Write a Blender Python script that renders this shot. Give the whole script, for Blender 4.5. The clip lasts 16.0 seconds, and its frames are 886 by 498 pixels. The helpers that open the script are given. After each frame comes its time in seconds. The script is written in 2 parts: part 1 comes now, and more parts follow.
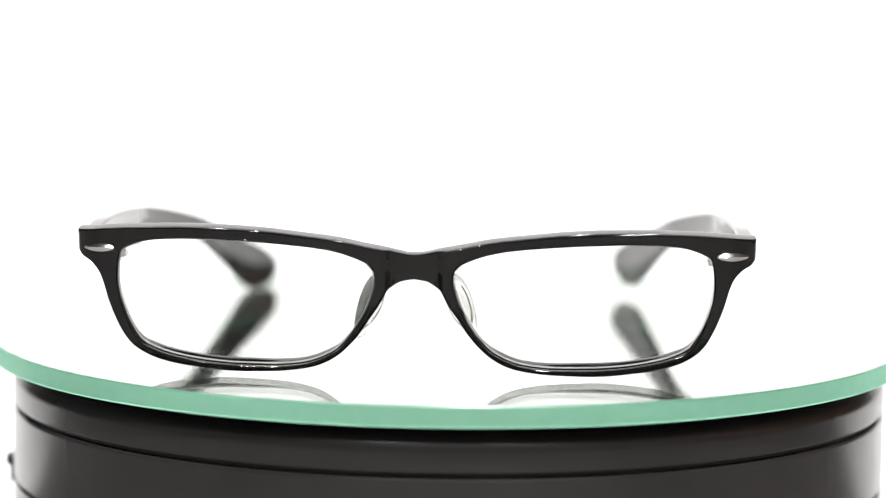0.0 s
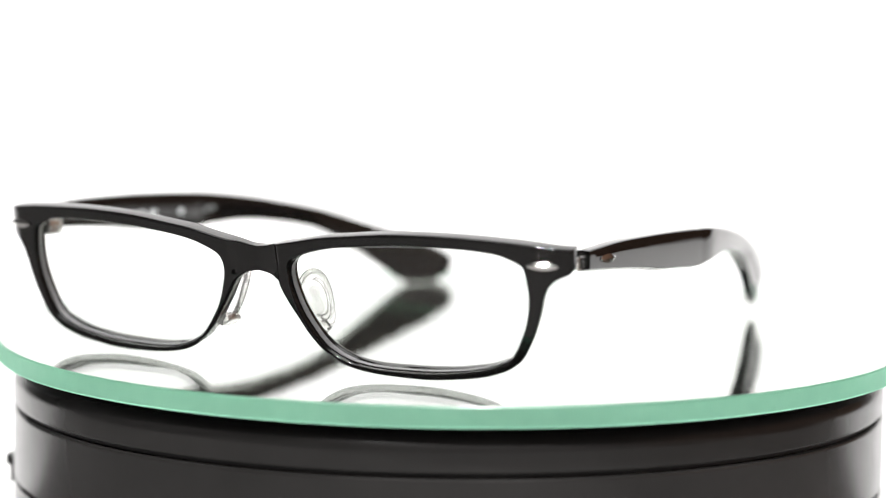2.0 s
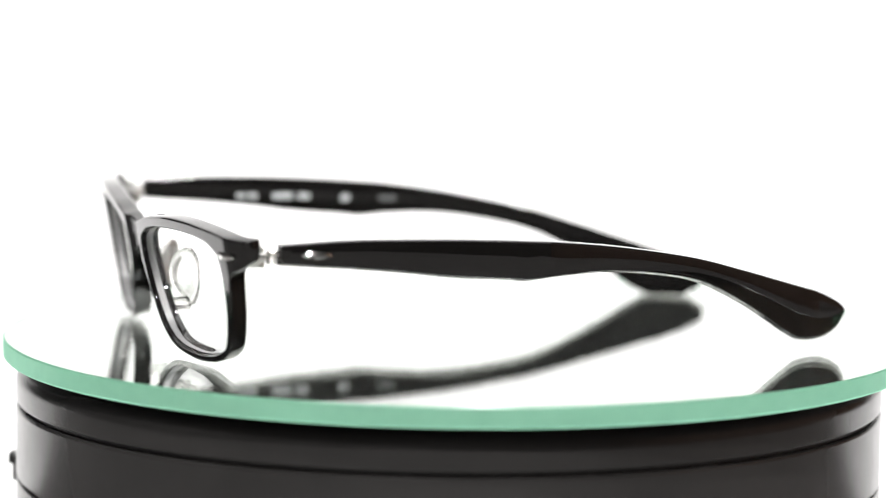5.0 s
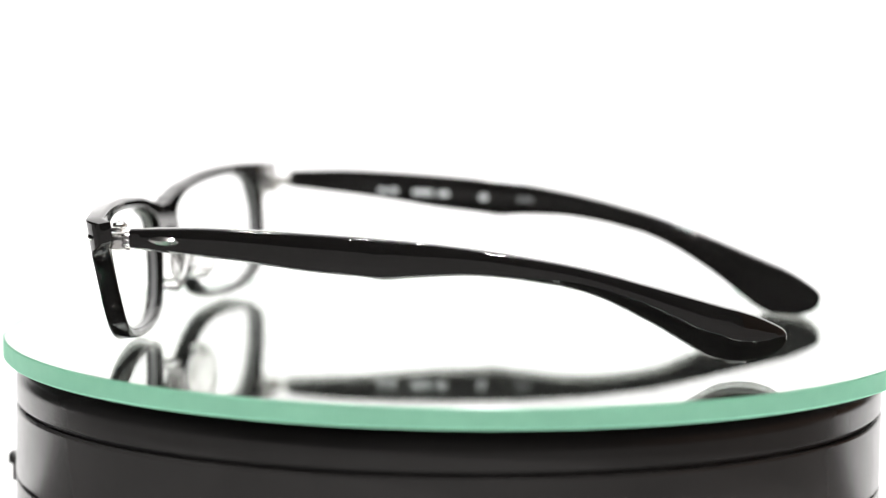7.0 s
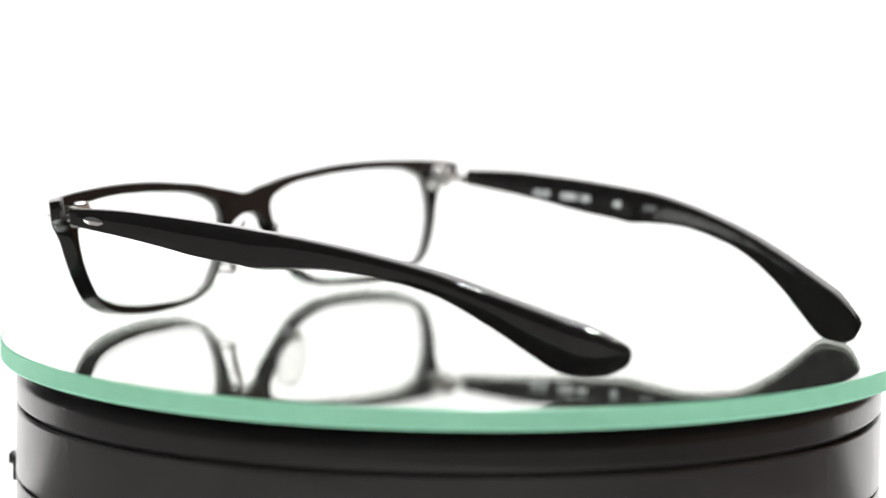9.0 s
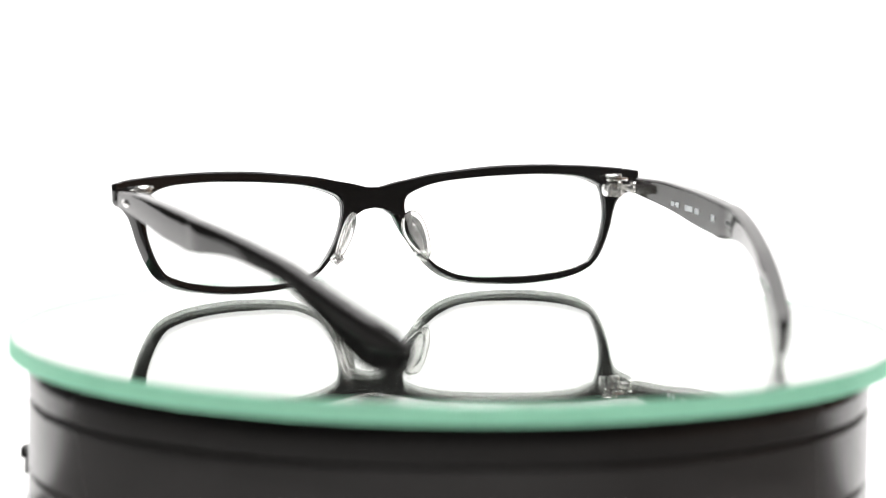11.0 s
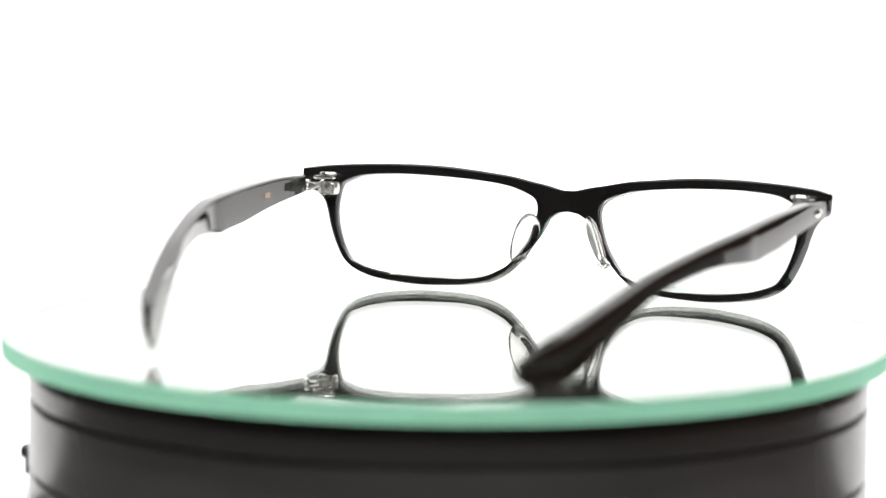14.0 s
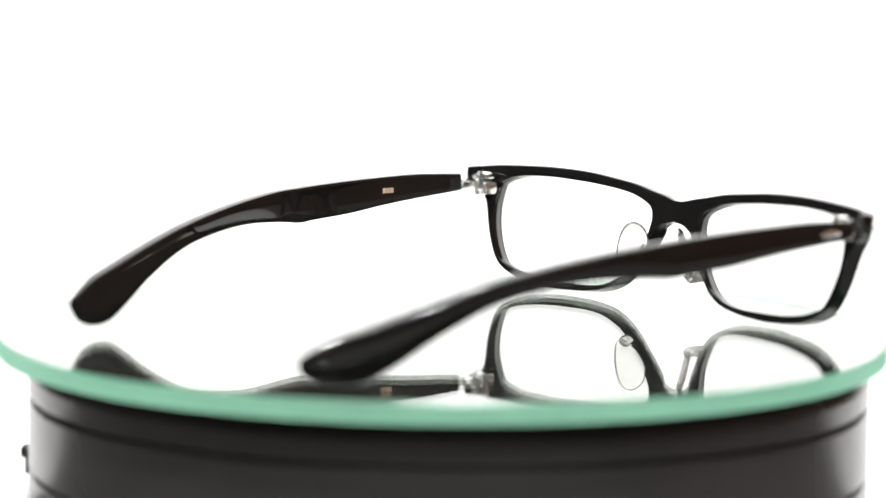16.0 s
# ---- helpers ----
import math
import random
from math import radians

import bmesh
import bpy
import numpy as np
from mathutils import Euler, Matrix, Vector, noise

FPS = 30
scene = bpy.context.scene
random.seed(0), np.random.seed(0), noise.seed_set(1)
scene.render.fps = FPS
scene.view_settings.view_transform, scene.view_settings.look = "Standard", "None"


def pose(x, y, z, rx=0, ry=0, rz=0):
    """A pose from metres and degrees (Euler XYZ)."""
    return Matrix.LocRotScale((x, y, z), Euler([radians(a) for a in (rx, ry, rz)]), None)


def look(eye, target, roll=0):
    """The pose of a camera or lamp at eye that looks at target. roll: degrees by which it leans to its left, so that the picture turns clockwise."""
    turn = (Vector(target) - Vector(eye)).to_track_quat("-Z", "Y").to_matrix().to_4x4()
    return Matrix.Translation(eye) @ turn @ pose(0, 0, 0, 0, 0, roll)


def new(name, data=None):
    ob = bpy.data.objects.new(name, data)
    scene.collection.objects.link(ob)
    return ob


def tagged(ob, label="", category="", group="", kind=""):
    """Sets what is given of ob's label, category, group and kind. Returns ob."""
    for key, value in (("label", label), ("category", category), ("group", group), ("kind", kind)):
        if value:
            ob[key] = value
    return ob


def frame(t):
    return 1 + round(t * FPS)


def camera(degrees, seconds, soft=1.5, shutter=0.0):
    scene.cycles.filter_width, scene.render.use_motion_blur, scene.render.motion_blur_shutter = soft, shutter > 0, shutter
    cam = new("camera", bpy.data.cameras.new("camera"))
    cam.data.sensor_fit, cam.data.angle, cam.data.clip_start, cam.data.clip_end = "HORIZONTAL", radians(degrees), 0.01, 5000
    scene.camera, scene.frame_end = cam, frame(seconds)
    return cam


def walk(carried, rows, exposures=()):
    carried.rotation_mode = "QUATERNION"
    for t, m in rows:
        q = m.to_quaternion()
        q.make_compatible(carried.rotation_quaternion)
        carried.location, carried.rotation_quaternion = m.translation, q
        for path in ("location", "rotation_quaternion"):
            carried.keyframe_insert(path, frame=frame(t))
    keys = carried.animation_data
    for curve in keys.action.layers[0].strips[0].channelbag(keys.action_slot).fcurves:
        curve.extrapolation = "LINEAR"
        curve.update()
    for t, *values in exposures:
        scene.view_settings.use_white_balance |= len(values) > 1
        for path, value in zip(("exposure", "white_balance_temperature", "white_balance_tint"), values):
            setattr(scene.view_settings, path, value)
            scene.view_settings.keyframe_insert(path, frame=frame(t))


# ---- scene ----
FOV = 15.678
AIM = (-0.00234, 0.99285, -0.11934)          # the way the lens points
EYE = (0.0, -0.7100, 0.10386)
# the lens pulls focus three times, and the view widens a little each time
BACK = [(0.0, 0.0), (2.5, 0.0), (2.8, 0.0109), (3.6, 0.0109), (4.0, 0.0034), (9.3, 0.0034), (11.2, 0.0249), (16.0, 0.0249)]


def eye_at(back):
    return tuple(e - a * back for e, a in zip(EYE, AIM))


def seen_from(back):
    e = eye_at(back)
    return look(e, tuple(p + a for p, a in zip(e, AIM)), 0.66)


cam = camera(FOV, 16.0, 1.1)
walk(cam, [(t, seen_from(b)) for t, b in BACK])

TURN0, RATE = 1.87, 14.20                    # degrees, degrees a second, clockwise from above
SHIFT = -0.0050                              # the glasses stand a little beside the axis


# the drive runs a little unevenly: degrees ahead of the even pace
UNEVEN = [(0.0, 0.0), (4.0, 0.0), (6.5, 0.0), (9.0, 0.3), (11.3, 1.3), (12.5, 0.9), (14.0, 0.7), (16.0, 0.6)]


def turn_at(t):
    return -(TURN0 + RATE * t + float(np.interp(t, *zip(*UNEVEN))))


# ---- light ----
world = bpy.data.worlds.new("studio_dark")
world.use_nodes = True
world.node_tree.nodes["Background"].inputs["Color"].default_value = (0.9, 0.95, 1.0, 1)
world.node_tree.nodes["Background"].inputs["Strength"].default_value = 0.15
scene.world = world


def area_lamp(name, eye, target, sx, sy, watts, colour=(1, 1, 1)):
    data = bpy.data.lights.new(name, "AREA")
    data.shape, data.size, data.size_y, data.energy, data.color = "RECTANGLE", sx, sy, watts, colour
    ob = new(name, data)
    ob.matrix_world = look(eye, target)
    return ob


area_lamp("softbox_overhead", (0.0, 0.25, 1.15), (0.0, 0.25, 0.0), 1.0, 0.8, 5.0)
area_lamp("softbox_backdrop", (0.0, 0.15, 1.2), (0.0, 1.0, 0.25), 1.2, 0.3, 3.6)
for x, y in ((-0.45, -0.60), (0.38, -0.55), (0.10, -0.30), (-0.40, -1.25), (0.42, -1.20)):
    lamp = bpy.data.lights.new("ceiling_spot", "AREA")
    lamp.shape, lamp.size, lamp.energy, lamp.color = "DISK", 0.070, 12.5, (1.0, 0.98, 0.965)
    new("ceiling_spot", lamp).matrix_world = look((x, y, 1.45), (0, 0, 0))


# ---- materials ----
def material(name, colour, rough=0.4, metal=0.0, ior=1.5, coat=0.0, grain=0.0, grain_size=400, mottled=0.0):
    m = bpy.data.materials.new(name)
    m.use_nodes = True
    nt = m.node_tree
    b = nt.nodes["Principled BSDF"]
    b.inputs["Base Color"].default_value = (*colour, 1)
    b.inputs["Roughness"].default_value = rough
    b.inputs["Metallic"].default_value = metal
    b.inputs["IOR"].default_value = ior
    b.inputs["Coat Weight"].default_value = coat
    b.inputs["Coat Roughness"].default_value = 0.04
    tc = nt.nodes.new("ShaderNodeTexCoord")
    if grain:
        n = nt.nodes.new("ShaderNodeTexNoise")
        n.inputs["Scale"].default_value, n.inputs["Detail"].default_value = grain_size, 4
        bump = nt.nodes.new("ShaderNodeBump")
        bump.inputs["Strength"].default_value, bump.inputs["Distance"].default_value = grain, 0.0005
        nt.links.new(tc.outputs["Object"], n.inputs["Vector"])
        nt.links.new(n.outputs["Fac"], bump.inputs["Height"])
        nt.links.new(bump.outputs["Normal"], b.inputs["Normal"])
    if mottled:
        n = nt.nodes.new("ShaderNodeTexNoise")
        n.inputs["Scale"].default_value, n.inputs["Detail"].default_value = grain_size * 0.15, 3
        mix = nt.nodes.new("ShaderNodeMix")
        mix.data_type = "RGBA"
        mix.inputs["A"].default_value = (*[c * (1 - mottled) for c in colour], 1)
        mix.inputs["B"].default_value = (*[c * (1 + mottled) for c in colour], 1)
        nt.links.new(tc.outputs["Object"], n.inputs["Vector"])
        nt.links.new(n.outputs["Fac"], mix.inputs["Factor"])
        nt.links.new(mix.outputs["Result"], b.inputs["Base Color"])
        ramp = nt.nodes.new("ShaderNodeMapRange")
        ramp.inputs["To Min"].default_value, ramp.inputs["To Max"].default_value = rough * 0.7, rough * 1.3
        nt.links.new(n.outputs["Fac"], ramp.inputs["Value"])
        nt.links.new(ramp.outputs["Result"], b.inputs["Roughness"])
    return m


def clear(name, colour, ior, rough=0.0):
    m = bpy.data.materials.new(name)
    m.use_nodes = True
    nt = m.node_tree
    nt.nodes.remove(nt.nodes["Principled BSDF"])
    g = nt.nodes.new("ShaderNodeBsdfGlass")
    g.inputs["Color"].default_value = (*colour, 1)
    g.inputs["IOR"].default_value, g.inputs["Roughness"].default_value = ior, rough
    nt.links.new(g.outputs["BSDF"], nt.nodes["Material Output"].inputs["Surface"])
    return m


ACETATE = material("black_acetate", (0.0052, 0.0048, 0.0046), 0.03, ior=1.55, grain=0.015, grain_size=300, mottled=0.25)
SILVER = material("polished_silver", (0.86, 0.85, 0.83), 0.12, 1.0, grain=0.05, grain_size=2000)
STEEL = material("hinge_steel", (0.86, 0.85, 0.83), 0.26, 1.0, grain=0.04, grain_size=1500)
PRINT = material("pale_print", (0.56, 0.58, 0.60), 0.5)
PRINT_WORN = material("rubbed_print", (0.14, 0.145, 0.15), 0.5)
GILT = material("gilt_print", (0.40, 0.28, 0.21), 0.4)
LENS = bpy.data.materials.new("clear_lens_plastic")
LENS.use_nodes = True
nt = LENS.node_tree
nt.nodes.remove(nt.nodes["Principled BSDF"])
clean = nt.nodes.new("ShaderNodeBsdfTransparent")
clean.inputs["Color"].default_value = (0.985, 0.99, 0.985, 1)
sheen = nt.nodes.new("ShaderNodeBsdfGlossy")
sheen.inputs["Roughness"].default_value = 0.02
blend = nt.nodes.new("ShaderNodeMixShader")
blend.inputs["Fac"].default_value = 0.03
nt.links.new(clean.outputs["BSDF"], blend.inputs[1])
nt.links.new(sheen.outputs["BSDF"], blend.inputs[2])
nt.links.new(blend.outputs["Shader"], nt.nodes["Material Output"].inputs["Surface"])
LENS_EDGE = bpy.data.materials.new("ground_lens_edge")
LENS_EDGE.use_nodes = True
nt = LENS_EDGE.node_tree
nt.nodes["Principled BSDF"].inputs["Base Color"].default_value = (0.17, 0.17, 0.173, 1)
nt.nodes["Principled BSDF"].inputs["Roughness"].default_value = 0.35
PAD = clear("pad_silicone", (0.955, 0.95, 0.945), 1.46, 0.03)
nt = PAD.node_tree
through_pad = nt.nodes.new("ShaderNodeBsdfTransparent")
through_pad.inputs["Color"].default_value = (0.96, 0.955, 0.95, 1)
blend = nt.nodes.new("ShaderNodeMixShader")
blend.inputs["Fac"].default_value = 0.15
nt.links.new(nt.nodes["Glass BSDF"].outputs["BSDF"], blend.inputs[1])
nt.links.new(through_pad.outputs["BSDF"], blend.inputs[2])
nt.links.new(blend.outputs["Shader"], nt.nodes["Material Output"].inputs["Surface"])
GLASS_TOP = clear("mirror_glass", (0.97, 0.985, 0.975), 1.5)
# a thin diffuse haze mixed into the glass lifts dark reflections to milky grey
HAZE = GLASS_TOP.node_tree
soft = HAZE.nodes.new("ShaderNodeBsdfDiffuse")
soft.inputs["Color"].default_value = (0.80, 0.86, 0.80, 1)
haze_noise = HAZE.nodes.new("ShaderNodeTexNoise")
haze_noise.inputs["Scale"].default_value, haze_noise.inputs["Detail"].default_value = 900, 5
amount = HAZE.nodes.new("ShaderNodeMapRange")
amount.inputs["To Min"].default_value, amount.inputs["To Max"].default_value = 0.003, 0.012
veil = HAZE.nodes.new("ShaderNodeMixShader")
where = HAZE.nodes.new("ShaderNodeTexCoord")
HAZE.links.new(where.outputs["Object"], haze_noise.inputs["Vector"])
HAZE.links.new(haze_noise.outputs["Fac"], amount.inputs["Value"])
HAZE.links.new(amount.outputs["Result"], veil.inputs["Fac"])
HAZE.links.new(HAZE.nodes["Glass BSDF"].outputs["BSDF"], veil.inputs[1])
HAZE.links.new(soft.outputs["BSDF"], veil.inputs[2])
HAZE.links.new(veil.outputs["Shader"], HAZE.nodes["Material Output"].inputs["Surface"])
GLASS_RIM = bpy.data.materials.new("green_ground_glass_edge")
GLASS_RIM.use_nodes = True
nt = GLASS_RIM.node_tree
nt.nodes.remove(nt.nodes["Principled BSDF"])
frost = nt.nodes.new("ShaderNodeBsdfTranslucent")
ground = nt.nodes.new("ShaderNodeTexNoise")
ground.inputs["Scale"].default_value, ground.inputs["Detail"].default_value = 260, 5
tone = nt.nodes.new("ShaderNodeMix")
tone.data_type = "RGBA"
tone.inputs["A"].default_value, tone.inputs["B"].default_value = (0.222, 0.470, 0.342, 1), (0.268, 0.545, 0.400, 1)
spot = nt.nodes.new("ShaderNodeTexCoord")
nt.links.new(spot.outputs["Object"], ground.inputs["Vector"])
nt.links.new(ground.outputs["Fac"], tone.inputs["Factor"])
nt.links.new(tone.outputs["Result"], frost.inputs["Color"])
gloss = nt.nodes.new("ShaderNodeBsdfGlossy")
gloss.inputs["Roughness"].default_value = 0.25
blend = nt.nodes.new("ShaderNodeMixShader")
blend.inputs["Fac"].default_value = 0.05
nt.links.new(frost.outputs["BSDF"], blend.inputs[1])
nt.links.new(gloss.outputs["BSDF"], blend.inputs[2])
nt.links.new(blend.outputs["Shader"], nt.nodes["Material Output"].inputs["Surface"])
MIRROR = material("mirror_silvering", (0.63, 0.64, 0.62), 0.0, 1.0)
PLASTIC = material("glossy_black_plastic", (0.034, 0.0326, 0.0320), 0.24, ior=1.45, grain=0.03, grain_size=250, mottled=0.3)
GROOVE = material("dull_black_plastic", (0.008, 0.007, 0.007), 0.5)
PAPER = material("white_paper", (0.86, 0.86, 0.86), 0.6, grain=0.05, grain_size=300, mottled=0.01)
WOOD = material("grey_table_wood", (0.155, 0.150, 0.148), 0.5, grain=0.1, grain_size=120, mottled=0.3)
# brown for the unseen east wall, chosen to warm the temples' reflections
REFLECTED_BROWN = material("brown_for_reflections", (0.20, 0.11, 0.07), 0.6, grain=0.05, grain_size=60, mottled=0.15)
BACKING = material("grey_mirror_backing", (0.05, 0.05, 0.052), 0.6, grain=0.05, grain_size=800)
ROOM = material("grey_wall_paint", (0.068, 0.068, 0.069), 0.7, grain=0.05, grain_size=60, mottled=0.05)


# ---- helpers of the scene ----
def part(name, bm, mat, parent=None, label="", smooth=35):
    me = bpy.data.meshes.new(name)
    bmesh.ops.recalc_face_normals(bm, faces=bm.faces)
    bm.to_mesh(me)
    bm.free()
    for m in (mat if isinstance(mat, (list, tuple)) else [mat]):
        me.materials.append(m)
    if smooth:
        me.shade_smooth()
        me.set_sharp_from_angle(angle=radians(smooth))
    ob = new(name, me)
    if parent:
        ob.parent = parent
    return tagged(ob, label)


def box(x0, x1, y0, y1, z0, z1, bevel=0.0):
    bm = bmesh.new()
    bmesh.ops.create_cube(bm, size=1)
    for v in bm.verts:
        v.co = Vector(((x0 + x1) / 2 + v.co.x * (x1 - x0), (y0 + y1) / 2 + v.co.y * (y1 - y0), (z0 + z1) / 2 + v.co.z * (z1 - z0)))
    if bevel:
        bmesh.ops.bevel(bm, geom=bm.edges, offset=bevel, segments=2, affect="EDGES", profile=0.6)
    return bm


def lathe(profile, n=192, cx=0.0, cy=0.0, mats=None):
    """A body turned about the upright axis from (radius, z) pairs; closed at both ends."""
    bm = bmesh.new()
    rings = []
    for r, z in profile:
        if r < 1e-6:
            rings.append([bm.verts.new((cx, cy, z))])
        else:
            rings.append([bm.verts.new((cx + r * math.cos(2 * math.pi * k / n), cy + r * math.sin(2 * math.pi * k / n), z)) for k in range(n)])
    for i, (a, b) in enumerate(zip(rings, rings[1:])):
        for k in range(n):
            j = (k + 1) % n
            vs = [a[0], b[k], b[j]] if len(a) == 1 else [a[k], a[j], b[0]] if len(b) == 1 else [a[k], a[j], b[j], b[k]]
            f = bm.faces.new(vs)
            if mats:
                f.material_index = mats[i]
    return bm


def spline(points, step):
    """A smooth line through the points, cut into even steps."""
    p = [np.array(q, float) for q in points]
    p = [2 * p[0] - p[1]] + p + [2 * p[-1] - p[-2]]
    dense = []
    for i in range(1, len(p) - 2):
        for s in np.linspace(0, 1, 24, endpoint=False):
            dense.append(0.5 * (2 * p[i] + (p[i + 1] - p[i - 1]) * s + (2 * p[i - 1] - 5 * p[i] + 4 * p[i + 1] - p[i + 2]) * s ** 2
                                + (3 * p[i] - p[i - 1] - 3 * p[i + 1] + p[i + 2]) * s ** 3))
    dense = np.array(dense + [p[-2]])
    run = np.concatenate([[0], np.cumsum(np.linalg.norm(np.diff(dense, axis=0), axis=1))])
    at = np.linspace(0, run[-1], max(2, int(round(run[-1] / step)) + 1))
    return np.stack([np.interp(at, run, dense[:, k]) for k in range(dense.shape[1])], 1)


# ---- the place ----
TABLE = -0.046


def studio():
    # one sheet of paper that lies on the table and sweeps up behind
    bm = bmesh.new()
    line = [(0.02, TABLE)] + [(0.55, TABLE)] + [(0.55 + 0.25 * math.sin(a), TABLE + 0.25 - 0.25 * math.cos(a)) for a in np.linspace(0.1, math.pi / 2, 14)] + [(0.80, 1.05)]
    for s in (0, 1):
        vs = []
        for y, z in line:
            wide = np.linspace(-0.62, 0.62, 9)
            vs.append([bm.verts.new((x, y + (max(0.0, abs(x) - 0.15) * 0.40 if y < 0.1 else 0) + (0.0006 if s and z > TABLE + 0.2 else 0), z - (0.0006 if s and z <= TABLE + 0.2 else 0))) for x in wide])
        for a, b in zip(vs, vs[1:]):
            for k in range(8):
                bm.faces.new((a[k], a[k + 1], b[k + 1], b[k]))
    tagged(part("backdrop", bm, PAPER), "white seamless paper sweep behind and under the turntable", "backdrop", kind="structure")
    tagged(part("table_top", box(-0.66, 0.66, 0.102, 0.85, TABLE - 0.04, TABLE - 0.0012, 0.003), WOOD), "plain grey wooden table top under the white paper", "table", kind="structure")
    # front part stops short on the right, so the temples reflect the brown wall
    tagged(part("table_top", box(-0.66, 0.42, -0.69, 0.10, TABLE - 0.04, TABLE - 0.0012, 0.003), WOOD), "plain grey wooden table top under the white paper", "table", kind="structure")
    h, w = 1.6, 1.6
    tagged(part("wall_north", box(-w, w, w, w + 0.1, -0.8, h), ROOM, smooth=0), "plain grey studio wall", "wall", kind="structure")
    tagged(part("wall_south", box(-w, w, -w - 0.1, -w, -0.8, h), ROOM, smooth=0), "plain grey studio wall", "wall", kind="structure")
    # unseen wall, made brown only for what the black temples reflect
    tagged(part("wall_east", box(w, w + 0.1, -w, w, -0.8, h), REFLECTED_BROWN, smooth=0), "plain brown wall, unseen, added so the temples reflect brown", "wall", kind="structure")
    tagged(part("wall_west", box(-w - 0.1, -w, -w, w, -0.8, h), ROOM, smooth=0), "plain grey studio wall", "wall", kind="structure")
    tagged(part("floor", box(-w, w, -w, w, -0.9, -0.8), ROOM, smooth=0), "plain grey studio floor", "floor", kind="structure")
    tagged(part("ceiling", box(-w, w, -w, w, h, h + 0.1), ROOM, smooth=0), "plain grey studio ceiling", "ceiling", kind="structure")


def turntable():
    base = tagged(new("turntable"), "glossy black round plastic turntable standing on white paper", "turntable")
    base.location = (0, 0, TABLE)
    R = 0.0964
    up = -TABLE

    def ring(name, lo, hi, r=R, mat=PLASTIC):
        b = min(0.0006, (hi - lo) / 4)
        prof = [(0, lo), (r - b, lo), (r - b * 0.3, lo + b * 0.3), (r, lo + b), (r, lo + 1.2 * b), (r, hi - 1.2 * b), (r, hi - b), (r - b * 0.3, hi - b * 0.3), (r - b, hi), (0, hi)]
        return part(name, lathe(prof), mat, base)
    ring("foot", 0.0, up - 0.0312)
    ring("lower_seam", up - 0.0312, up - 0.0307, R - 0.0008, GROOVE)
    ring("body", up - 0.0307, up - 0.0149)
    ring("groove", up - 0.0149, up - 0.0139, R - 0.0012, GROOVE)
    lo, hi, b = up - 0.0139, up - 0.0056, 0.0005
    shoulder = [(R - 0.0042 + 0.0042 * math.cos(a), hi - 0.0042 + 0.0042 * math.sin(a)) for a in np.linspace(0, math.pi / 2, 14)]
    part("top_cover", lathe([(0, lo), (R - b, lo), (R - b * 0.3, lo + b * 0.3), (R, lo + b), (R, lo + 1.2 * b), (R, hi - 0.0044)] + shoulder + [(0, hi)]), PLASTIC, base, "rounded glossy black cover")
    ring("platter", up - 0.0056, up - 0.0046, 0.080, GROOVE)
    plate = part("switch_plate", box(-0.0973, -0.0950, -0.0060, 0.0060, up - 0.0340, up - 0.0285, 0.0003), GROOVE, base)
    part("switch", box(-0.0987, -0.0965, -0.0025, 0.0025, up - 0.0309, up - 0.0285, 0.0003), GROOVE, plate, "small black toggle switch")


def mirror_disc():
    top = tagged(new("mirror_disc"), "round glass mirror plate with green edge on the turntable", "mirror")
    R, h, b, cx, cy = 0.1015, 0.0044, 0.00035, -0.00026, 0.0024
    plate = part("glass_plate", lathe([(0, 0), (R - b, 0), (R, -b), (R, -h + b), (R - b, -h)], 256, cx, cy, mats=[0, 1, 1, 1]), [GLASS_TOP, GLASS_RIM], top, "clear glass with green ground edge", 25)
    back = part("silvered_back", lathe([(R - b, -h), (0, -h)], 256, cx, cy), MIRROR, top, "silvered mirror back")
    part("painted_backing", lathe([(0, -h - 0.00006), (R - 2 * b, -h - 0.00006), (R - 2 * b, -h - 0.00018), (0, -h - 0.00018)], 256, cx, cy), BACKING, top, "dull grey paint on the mirror's back")
    plate.visible_shadow = False
    return top


# ---- the glasses, in metres; x across, -y to the front ----
LEAN = radians(10.2)
TOP_EDGE = [(69.0, 28.9), (61.4, 29.7), (54.0, 30.15), (43.6, 30.45), (32, 30.15), (20.6, 29.05), (15, 28.35), (9.3, 27.2), (6.0, 26.6), (2.0, 25.6), (0, 25.4)]
BRIDGE_EDGE = [(0, 20.3), (2.6, 19.8), (4.8, 18.5), (5.5, 17.8)]
LOW_EDGE = [(5.5, 17.8), (7.2, 14.7), (9.5, 11.3), (11.7, 8.1), (15.2, 4.6), (18.6, 2.6), (22, 1.6), (26.6, 0.95), (32.4, 0.65), (38.2, 0.6), (44.1, 1.1),
            (50, 2.0), (54.9, 3.6), (58.4, 6.1), (60.8, 10.0), (62.6, 14.6), (63.7, 18.5), (64.7, 20.9), (66.4, 22.8), (68.2, 23.7), (69.0, 24.8)]
EYE_EDGE = [(60.0, 24.1), (59.3, 25.3), (56.6, 26.6), (54.0, 27.3), (49.5, 27.75), (43.6, 27.95), (37.8, 27.85), (29.8, 27.5), (20.6, 26.7), (14.9, 25.7),
            (10.4, 24.1), (8.7, 22.9), (8.0, 21.2), (8.1, 18.9), (9.3, 14.7), (11.0, 11.2), (13.8, 7.2), (16.2, 5.0), (20.8, 2.9), (26.5, 2.0), (32.4, 1.85),
            (38.2, 1.95), (44.1, 2.5), (50, 3.6), (53.5, 4.8), (55.9, 6.1), (57.7, 8.8), (59.2, 12.3), (60.2, 15.9), (60.5, 19.8), (60.0, 24.1)]
MID = np.array((35.0, 15.0))


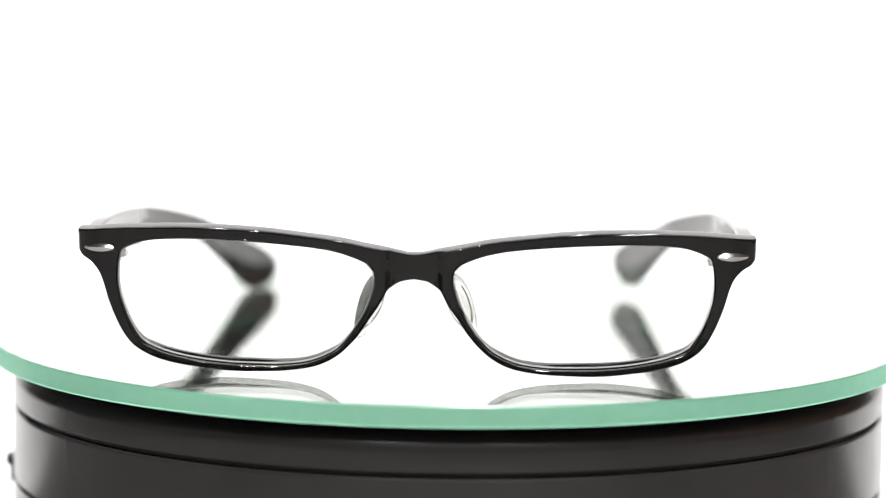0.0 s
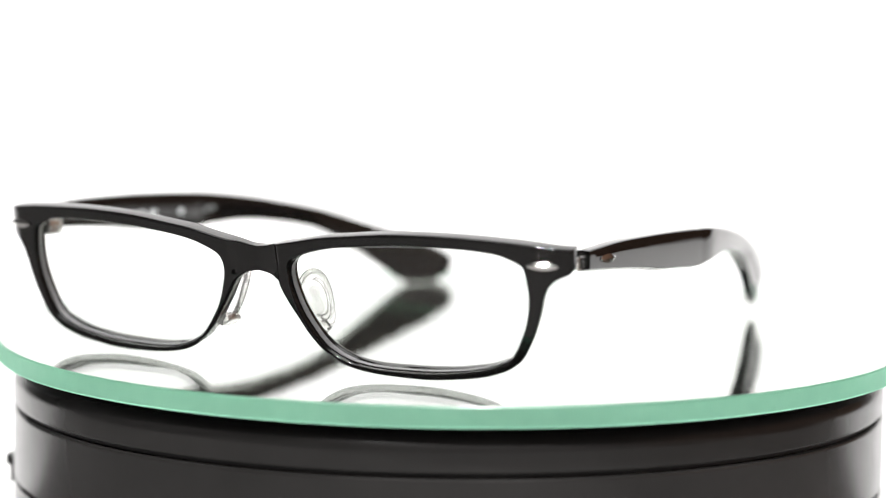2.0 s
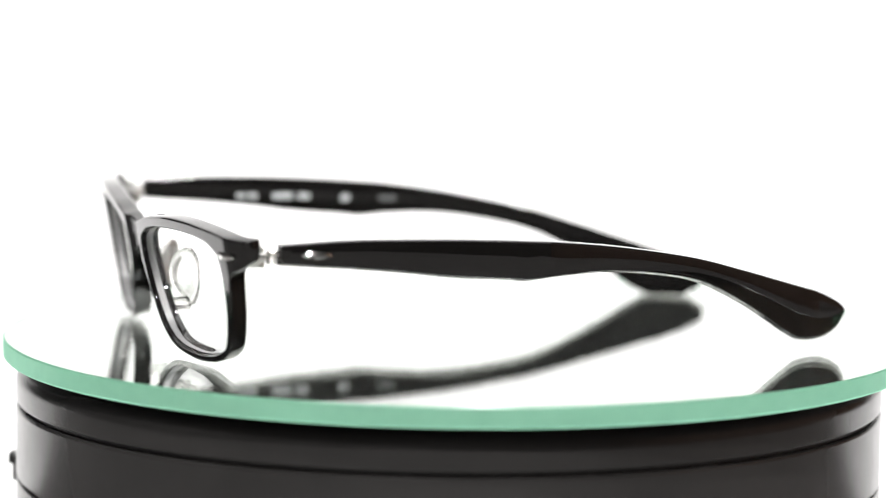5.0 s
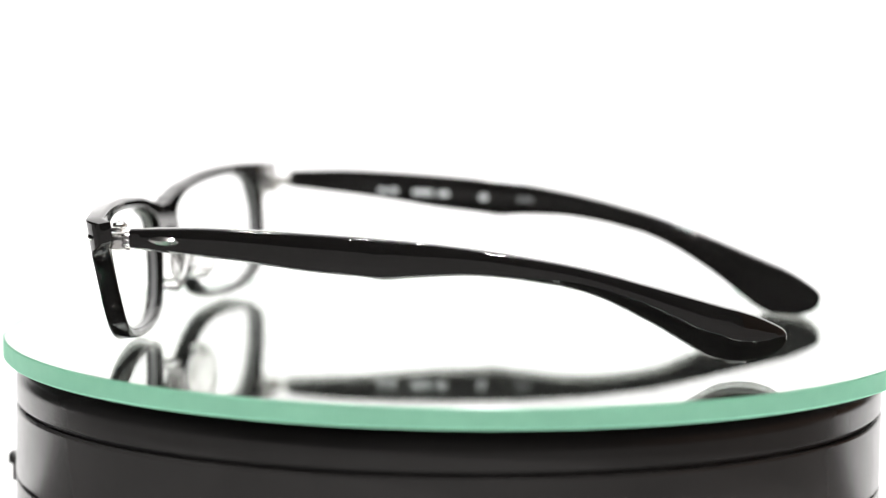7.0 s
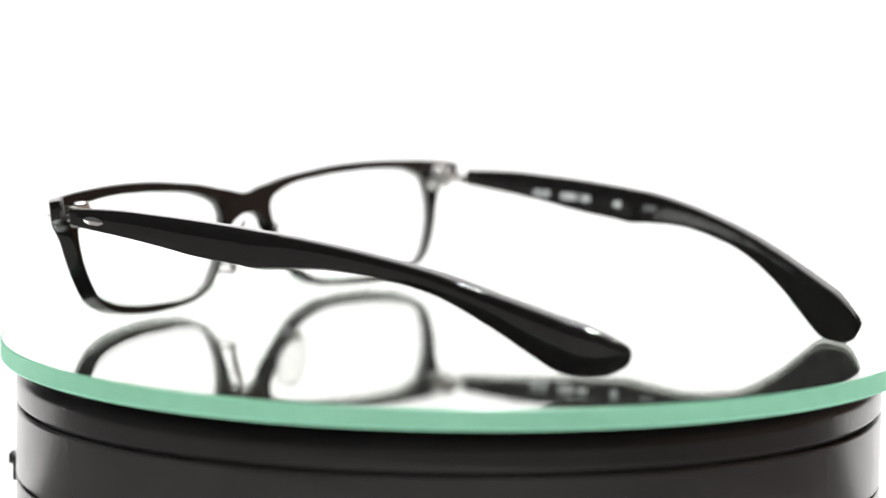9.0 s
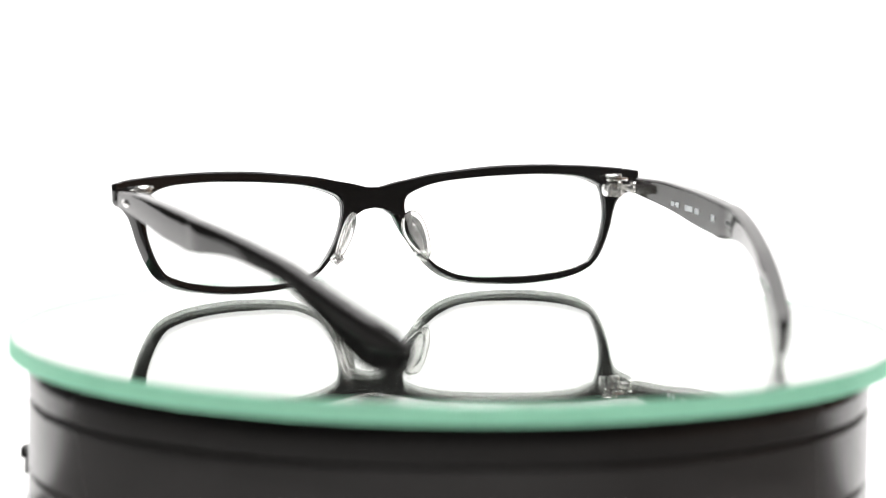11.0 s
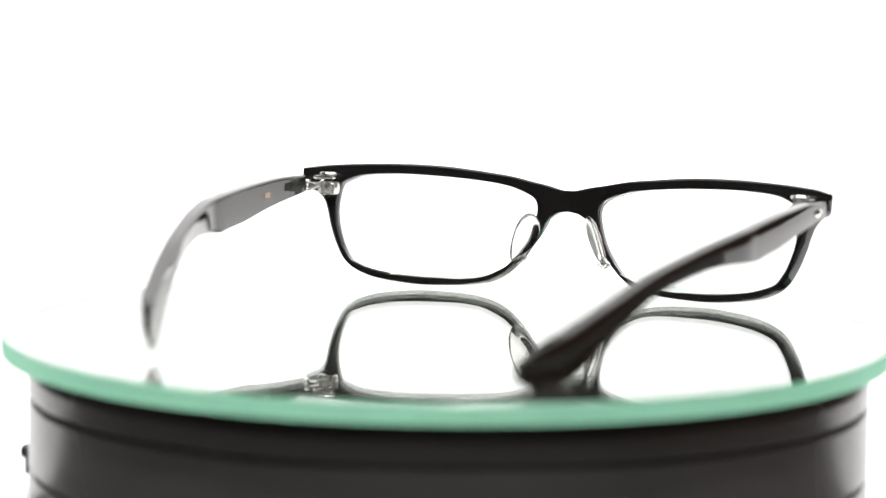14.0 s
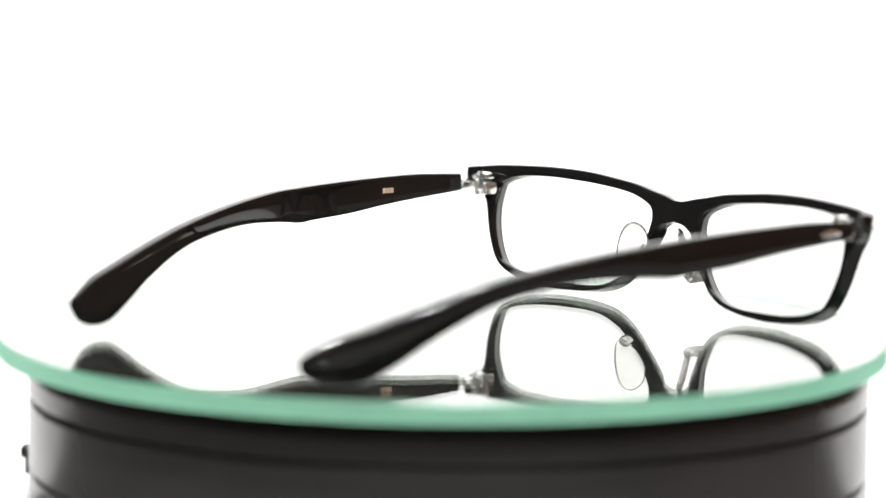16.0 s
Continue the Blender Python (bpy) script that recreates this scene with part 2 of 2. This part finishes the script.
def front_y(x, z):
    """The front face: bowed round the face, leaning forward at the top (millimetres)."""
    wrap = max(0.0, abs(x) - 64)
    return -72.2 + 6.2 * (x / 64) ** 2 + 0.12 * wrap ** 2 + (29 - z) * math.tan(LEAN)


def on_front(x, z, depth):
    k = min(1.0, max(0.0, (6.0 - abs(x)) / 1.3))
    dip = (1.1 * k * k * (3 - 2 * k) + 0.5 * max(0.0, 1 - (x / 4.5) ** 2)) * (1 - depth / 4.0)
    d = depth + dip
    return Vector((x, front_y(x, z) + d * math.cos(LEAN), z + d * math.sin(LEAN))) / 1000


def angle_of(q):
    return np.arctan2(q[:, 1] - MID[1], q[:, 0] - MID[0])


def eye_radius(angles, grow=0.0):
    q = spline(EYE_EDGE, 0.25)[:-1]
    a, r = angle_of(q), np.linalg.norm(q - MID, axis=1)
    o = np.argsort(a)
    return np.interp(angles, a[o], r[o], period=2 * math.pi) + grow


def front_mesh():
    outer = [spline(TOP_EDGE, 0.7)[:-1], np.array([(0, 25.4), (0, 24.1), (0, 22.8), (0, 21.5)]), spline(BRIDGE_EDGE, 0.4)[:-1], spline(LOW_EDGE, 0.7)[:-1],
             np.array([(69.0, 24.8), (69.0, 25.8), (69.0, 26.8), (69.0, 27.9)])]
    outer = np.concatenate(outer)
    ang = angle_of(outer)
    hole = MID + eye_radius(ang)[:, None] * np.stack([np.cos(ang), np.sin(ang)], 1)
    T, b, steps = 4.0, 0.6, 14
    arc = [(math.sin(a), 1 - math.cos(a)) for a in np.linspace(0, math.pi / 2, 6)[1:-1]]
    bm = bmesh.new()
    for side in (1, -1):
        loops = []
        for O, H in zip(outer, hole):
            w = np.linalg.norm(O - H)
            u = (O - H) / w
            mid = O[0] < 0.01
            bo = 0.0 if mid else min(b, 0.4 * w)
            bi = min(b, 0.4 * w)
            br = 0.0 if mid else min(1.0, 0.4 * w)
            sect = [(bi + (w - bo - bi) * k / steps, 0) for k in range(steps + 1)]
            sect += [(w - bo + bo * p, bo * q) for p, q in arc] + [(w, bo), (w, T - br)] + [(w - br + br * p, T - br * q) for p, q in arc[::-1]]
            sect += [(w - br - (w - br - bi) * k / steps, T) for k in range(steps + 1)]
            inn = -0.65 * min(1.0, max(0.15, (9 - O[1]) / 5))
            sect[-1] = (bi + inn, T)
            sect += [(inn + bi - bi * p, T - bi * q) for p, q in arc] + [(inn, T - bi), (inn * 0.7, 2.8), (inn * 0.4, 2.0), (inn * 0.15, 1.2), (0, bi)] + [(bi - bi * p, bi * q) for p, q in arc[::-1]]
            vs = []
            low = min(1.0, max(0.0, (20 - O[1]) / 4)) * min(1.0, max(0.1, (34 - O[0]) / 14))
            for s, d in sect:
                q = H + u * (s - 0.07 * low * d * s / w)
                x = max(q[0], 0.0)
                x -= (0.02 + 0.31 * s / w) * d * min(1.0, max(0.0, (x - 44) / 14)) * min(1.0, max(0.0, (27 - q[1]) / 5))
                if x > 64:
                    x -= 0.15 * d * (x - 64) / 5
                vs.append(bm.verts.new(on_front(x, q[1], d)))
                vs[-1].co.x *= side
            loops.append((vs, mid))
        n = len(loops[0][0])
        for (a, ma), (c, mc) in zip(loops, loops[1:] + loops[:1]):
            for k in range(n):
                j = (k + 1) % n
                if ma and (mc or c[0].co.x * side < 1e-5) and steps <= k <= steps + 10:
                    continue
                f = (a[k], a[j], c[j], c[k])
                bm.faces.new(f if side > 0 else f[::-1])
    bmesh.ops.remove_doubles(bm, verts=bm.verts, dist=1e-6)
    return bm


def lens_mesh(side):
    ang = np.linspace(-math.pi, math.pi, 97)[:-1]
    rim = eye_radius(ang, -0.28)
    bm = bmesh.new()
    faces = []
    for depth in (1.1, 2.5):
        centre = on_front(MID[0], MID[1], depth)
        rings = [[bm.verts.new(centre)]]
        for s in (0.2, 0.4, 0.6, 0.8, 1.0):
            ring = []
            for a, r in zip(ang, rim):
                x, z = MID[0] + s * r * math.cos(a), MID[1] + s * r * math.sin(a)
                v = on_front(x, z, depth)
                ring.append(bm.verts.new(v))
            rings.append(ring)
        for i in range(1, 6):
            for k in range(96):
                j = (k + 1) % 96
                if i == 1:
                    bm.faces.new((rings[0][0], rings[1][k], rings[1][j]))
                else:
                    bm.faces.new((rings[i - 1][k], rings[i][k], rings[i][j], rings[i - 1][j]))
        faces.append(rings[-1])
    for k in range(96):
        j = (k + 1) % 96
        bm.faces.new((faces[0][k], faces[0][j], faces[1][j], faces[1][k])).material_index = 1
    for v in bm.verts:
        v.co.x *= side
    return bm


# temple: (y, outer x, top z, bottom z, thickness, outer lower chamfer)
TEMPLE = [(-55, 69.0, 28.5, 24.2, 3.2, 0.3), (-41.3, 69.0, 29.1, 23.2, 3.4, 0.3), (-29.8, 68.8, 29.0, 22.1, 3.5, 0.3), (-18.2, 68.4, 28.7, 20.7, 3.6, 0.3), (-6.7, 67.8, 28.2, 19.9, 3.7, 0.3),
          (-2.0, 67.5, 27.9, 19.5, 3.7, 0.3), (4.8, 67.0, 27.5, 20.1, 3.7, 0.3), (16.2, 64.5, 26.2, 20.5, 3.7, 0.3), (27.7, 61.6, 24.4, 19.4, 3.8, 0.5), (39.3, 58.5, 22.1, 16.9, 4.0, 1.6), (50.9, 55.4, 18.9, 11.4, 3.9, 3.3),
          (62.8, 51.7, 15.4, 4.1, 3.9, 5.0), (66.5, 50.5, 14.3, 2.7, 3.9, 5.2)]
TIP = [(69.4, 49.6, 13.5, 2.4), (72.6, 48.5, 12.3, 2.75), (75.2, 47.6, 11.1, 3.6), (77.2, 46.9, 10.0, 4.8), (78.3, 46.5, 9.2, 5.8), (78.9, 46.3, 8.3, 6.9)]
TIP_THICK = (3.6, 2.9, 2.3, 1.9, 1.6, 1.0)
TIP_INSET = (0.35, 1.15, 1.8, 2.3, 2.6, 2.8)


def temple_mesh(side, droop):
    tip = [(y, x - TIP_INSET[i], t, b, TIP_THICK[i], 4.6 - 0.75 * i) for i, (y, x, t, b) in enumerate(TIP)]
    rows = spline(TEMPLE + tip, 0.6)
    bm = bmesh.new()
    rings = []
    for y, x, top, bot, th, ch in rows:
        h = top - bot
        e = min(0.7, 0.25 * h, 0.28 * th)
        c = min(ch, 0.45 * h)
        low = bot - droop * (max(0.0, y + 55) / 125) ** 2.2
        x -= 0.85 * droop * max(0.0, (y - 5) / 73) ** 1.5
        d = low - bot
        turn = np.linspace(0, math.pi / 2, 8)
        mid = (top + bot) / 2
        top -= 0.42
        sect = [(-e + e * math.sin(a), top - e + e * math.cos(a)) for a in turn]
        sect += [(0.10, mid + 0.18 * h), (0.08, mid), (0.02, bot + c + 0.25 * e), (-0.04 * c, bot + c)]
        sect += [(-0.32 * c - e + e * math.cos(a), bot + e - e * math.sin(a)) for a in turn]
        sect += [(-th + e - e * math.sin(a), bot - 0.55 * min(1.0, h / 5) + e - e * math.cos(a)) for a in turn]
        sect += [(-th, mid)]
        sect += [(-th + e - e * math.cos(a), top - e + e * math.sin(a)) for a in turn]
        rings.append([bm.verts.new((side * (x + dx) / 1000, y / 1000, (z + d) / 1000)) for dx, z in sect])
    n = len(rings[0])
    for a, b in zip(rings, rings[1:]):
        for k in range(n):
            bm.faces.new((a[k], a[(k + 1) % n], b[(k + 1) % n], b[k]))
    bm.faces.new(rings[0])
    bm.faces.new(rings[-1])
    return bm


def spindle(length, height, proud):
    """A faceted silver leaf, long along x, standing proud along -y."""
    bm = bmesh.new()
    n = 20
    rim, low = [], []
    for k in range(n):
        a = 2 * math.pi * k / n
        c, s = math.cos(a), math.sin(a)
        x, z = length / 2 * c, height / 2 * math.copysign(abs(s) ** 1.3, s)
        rim.append(bm.verts.new((x, -proud * 0.35, z)))
        low.append(bm.verts.new((x, 0.0008, z)))
    ridge = [bm.verts.new((-length * 0.28, -proud, 0)), bm.verts.new((length * 0.28, -proud, 0))]
    for k in range(n):
        j = (k + 1) % n
        bm.faces.new((rim[k], rim[j], low[j], low[k]))
        m = ridge[1] if (k < n / 4 or k >= 3 * n / 4) else ridge[0]
        bm.faces.new((rim[k], rim[j], m))
    for k in (n // 4, 3 * n // 4):
        bm.faces.new((rim[k], ridge[0], ridge[1]))
    bm.faces.new(low)
    return bm


def moved(bm, m):
    bmesh.ops.transform(bm, matrix=m, verts=bm.verts)
    return bm


def joined(bm, other):
    me = bpy.data.meshes.new("tmp")
    other.to_mesh(me)
    other.free()
    bm.from_mesh(me)
    bpy.data.meshes.remove(me)
    return bm


def pad_mesh(side):
    """A clear drop-shaped pad with a thick rounded edge, moulded to a small foot on the rim."""
    bm = bmesh.new()
    bmesh.ops.create_uvsphere(bm, u_segments=40, v_segments=28, radius=1)
    for v in bm.verts:
        x, y, z = v.co
        r = min(1.0, math.hypot(y, z))
        bead = math.sin(math.pi * min(1.0, max(0.0, (r - 0.6) / 0.4))) ** 0.7
        thick = math.copysign(0.0005 * math.sqrt(max(0.0, 1 - r ** 8)) + 0.0002 * bead, x)
        wide = 0.0036 + 0.0008 * z
        v.co = Vector((thick + 0.0006 * (1 - r * r), y * wide + 0.0008 * z * z, z * 0.0064))
    moved(bm, Matrix.Translation((0.0092, -0.0614, 0.0145)) @ pose(0, 0, 0, 0, -19, 0) @ pose(0, 0, 0, 0, 0, -38) @ pose(0, 0, 0, 4, 0, 0))
    foot = box(-0.0013, 0.0013, -0.0016, 0.0034, -0.0010, 0.0010, 0.0006)
    joined(bm, moved(foot, Matrix.Translation((0.0112, -0.0640, 0.0090)) @ pose(0, 0, 0, 0, 38, 0)))
    for v in bm.verts:
        v.co.x *= side
    return bm


def prints(temple, side, words, mat, label):
    """Worn print on the inner face: groups of small bars that follow its bow."""
    ys = [r[0] for r in TEMPLE]
    inner = [r[1] - r[4] for r in TEMPLE]
    for y0, y1, zc, h, n in words:
        for k in range(n):
            w = (y1 - y0) / n
            a, b = y0 + k * w, y0 + (k + 0.84) * w
            x0, x1 = (np.interp(q, ys, inner) for q in (a, b))
            z0, z1 = (zc - h / 2) / 1000, (zc + h / 2) / 1000
            bm = bmesh.new()
            rows = [[bm.verts.new((side * (x - d) / 1000, y / 1000, z)) for d in (0.10, -0.10) for z in (z0, z1)] for x, y in ((x0, a), (x1, b))]
            bmesh.ops.convex_hull(bm, input=bm.verts)
            part("print", bm, mat, temple, label if k == 0 else "", smooth=0)


def eyeglasses():
    top = tagged(new("eyeglasses"), "black acetate eyeglasses with clear lenses standing open on the mirror", "eyeglasses")
    front = part("front_frame", front_mesh(), ACETATE, top, "glossy black acetate front with thin lower rims", 30)
    for side in (1, -1):
        lens = part("lens", lens_mesh(side), [LENS, LENS_EDGE], top, "clear demo lens with a ground edge")
        lens.visible_shadow = False
        pad = part("nose_pad", pad_mesh(side), PAD, top, "clear plastic nose pad")
        pad.visible_shadow = False
        p = on_front(side * 64.0, 25.6, 0.0)
        part("rivet", moved(spindle(0.0066, 0.0017, 0.0006), Matrix.Translation(p) @ pose(0, 0, 0, -10.2, 0, side * 16)), SILVER, front, "silver leaf-shaped rivet", 20)
        droop = 2.4 if side < 0 else 0.0
        temple = part("temple", temple_mesh(side, droop), ACETATE, top, "curved black acetate temple with paddle tip", 17)
        part("rivet", moved(spindle(0.0064, 0.0018, 0.0006), Matrix.Translation((side * 0.06902, -0.0476, 0.0259)) @ pose(0, 0, 0, 0, 0, side * 90) @ pose(0, 0, 0, 0, side * 2, 0)), SILVER, temple, "silver leaf-shaped rivet", 20)
        hinge = part("hinge", box(*sorted((side * 0.0590, side * 0.0640)), -0.0616, -0.0572, 0.0229, 0.0265, 0.0013), STEEL, top, "polished metal hinge")
        leaf = box(*sorted((side * 0.0598, side * 0.0652)), -0.0612, -0.0580, 0.0269, 0.0279, 0.00045)
        part("hinge_leaf", leaf, STEEL, hinge)
        cap = lathe([(0, 0.0278), (0.0014, 0.0278), (0.0018, 0.0280), (0.0018, 0.0284), (0.0015, 0.0287), (0.0009, 0.0287), (0.0008, 0.0285), (0, 0.0285)], 24)
        part("hinge_cap", moved(cap, Matrix.Translation((side * 0.0615, -0.0592, 0)) @ Matrix.Diagonal((1.3, 0.9, 1, 1))), STEEL, hinge)
        for x, y, z0, z1, r in ((0.0624, -0.0574, 0.0229, 0.0269, 0.0006), (0.0597, -0.0575, 0.0233, 0.0261, 0.0006)):
            barrel = lathe([(0, z0), (r * 0.8, z0), (r, z0 + r * 0.25), (r, z1 - r * 0.25), (r * 0.8, z1), (0, z1)], 24)
            part("barrel", moved(barrel, Matrix.Translation((side * x, y, 0))), STEEL, hinge)
        part("link", box(*sorted((side * 0.0634, side * 0.0664)), -0.0602, -0.0554, 0.0246, 0.0262, 0.0007), STEEL, hinge)
        for z in (0.0240, 0.0250, 0.0260):
            ring = lathe([(0, z), (0.0010, z), (0.0013, z + 0.0003), (0.0013, z + 0.0006), (0.0010, z + 0.0009), (0, z + 0.0009)], 20)
            part("knuckle", moved(ring, Matrix.Translation((side * 0.0663, -0.0562, 0))), STEEL, hinge)
        if side < 0:
            prints(temple, -1, [(-32.3, -30.3, 23.9, 1.1, 2), (-30.0, -29.4, 23.9, 0.35, 1), (-29.3, -27.4, 23.9, 1.2, 2), (-23.5, -18.6, 23.75, 1.3, 5), (-17.2, -14.4, 23.6, 1.3, 3), (-6.6, -4.6, 23.1, 1.4, 2)], PRINT, "pale worn print")
            prints(temple, -1, [(2.8, 6.8, 22.9, 1.1, 3)], PRINT_WORN, "faint rubbed print")
        else:
            prints(temple, 1, [(-32.3, -28.6, 25.2, 1.3, 3)], GILT, "gilt worn print")
    return top


studio()
turntable()
disc = mirror_disc()
glasses = eyeglasses()
focus = new("focus_mark")
cam.data.dof.use_dof = True
cam.data.dof.focus_object = focus
cam.data.dof.aperture_fstop = 8.3
FOCUS = [(0.0, -0.062), (2.5, -0.055), (2.8, 0.005), (3.6, 0.005), (4.0, -0.045), (9.3, -0.03), (11.2, 0.062), (16.0, 0.055)]


def motions():
    times = [k * 0.25 for k in range(65)]
    walk(disc, [(t, pose(0, 0, 0, 0, 0, turn_at(t))) for t in times])
    walk(glasses, [(t, pose(0, 0, 0, 0, 0, turn_at(t)) @ pose(SHIFT, 0, 0)) for t in times])
    walk(focus, [(t, pose(0, y, 0.02)) for t, y in FOCUS])


motions()
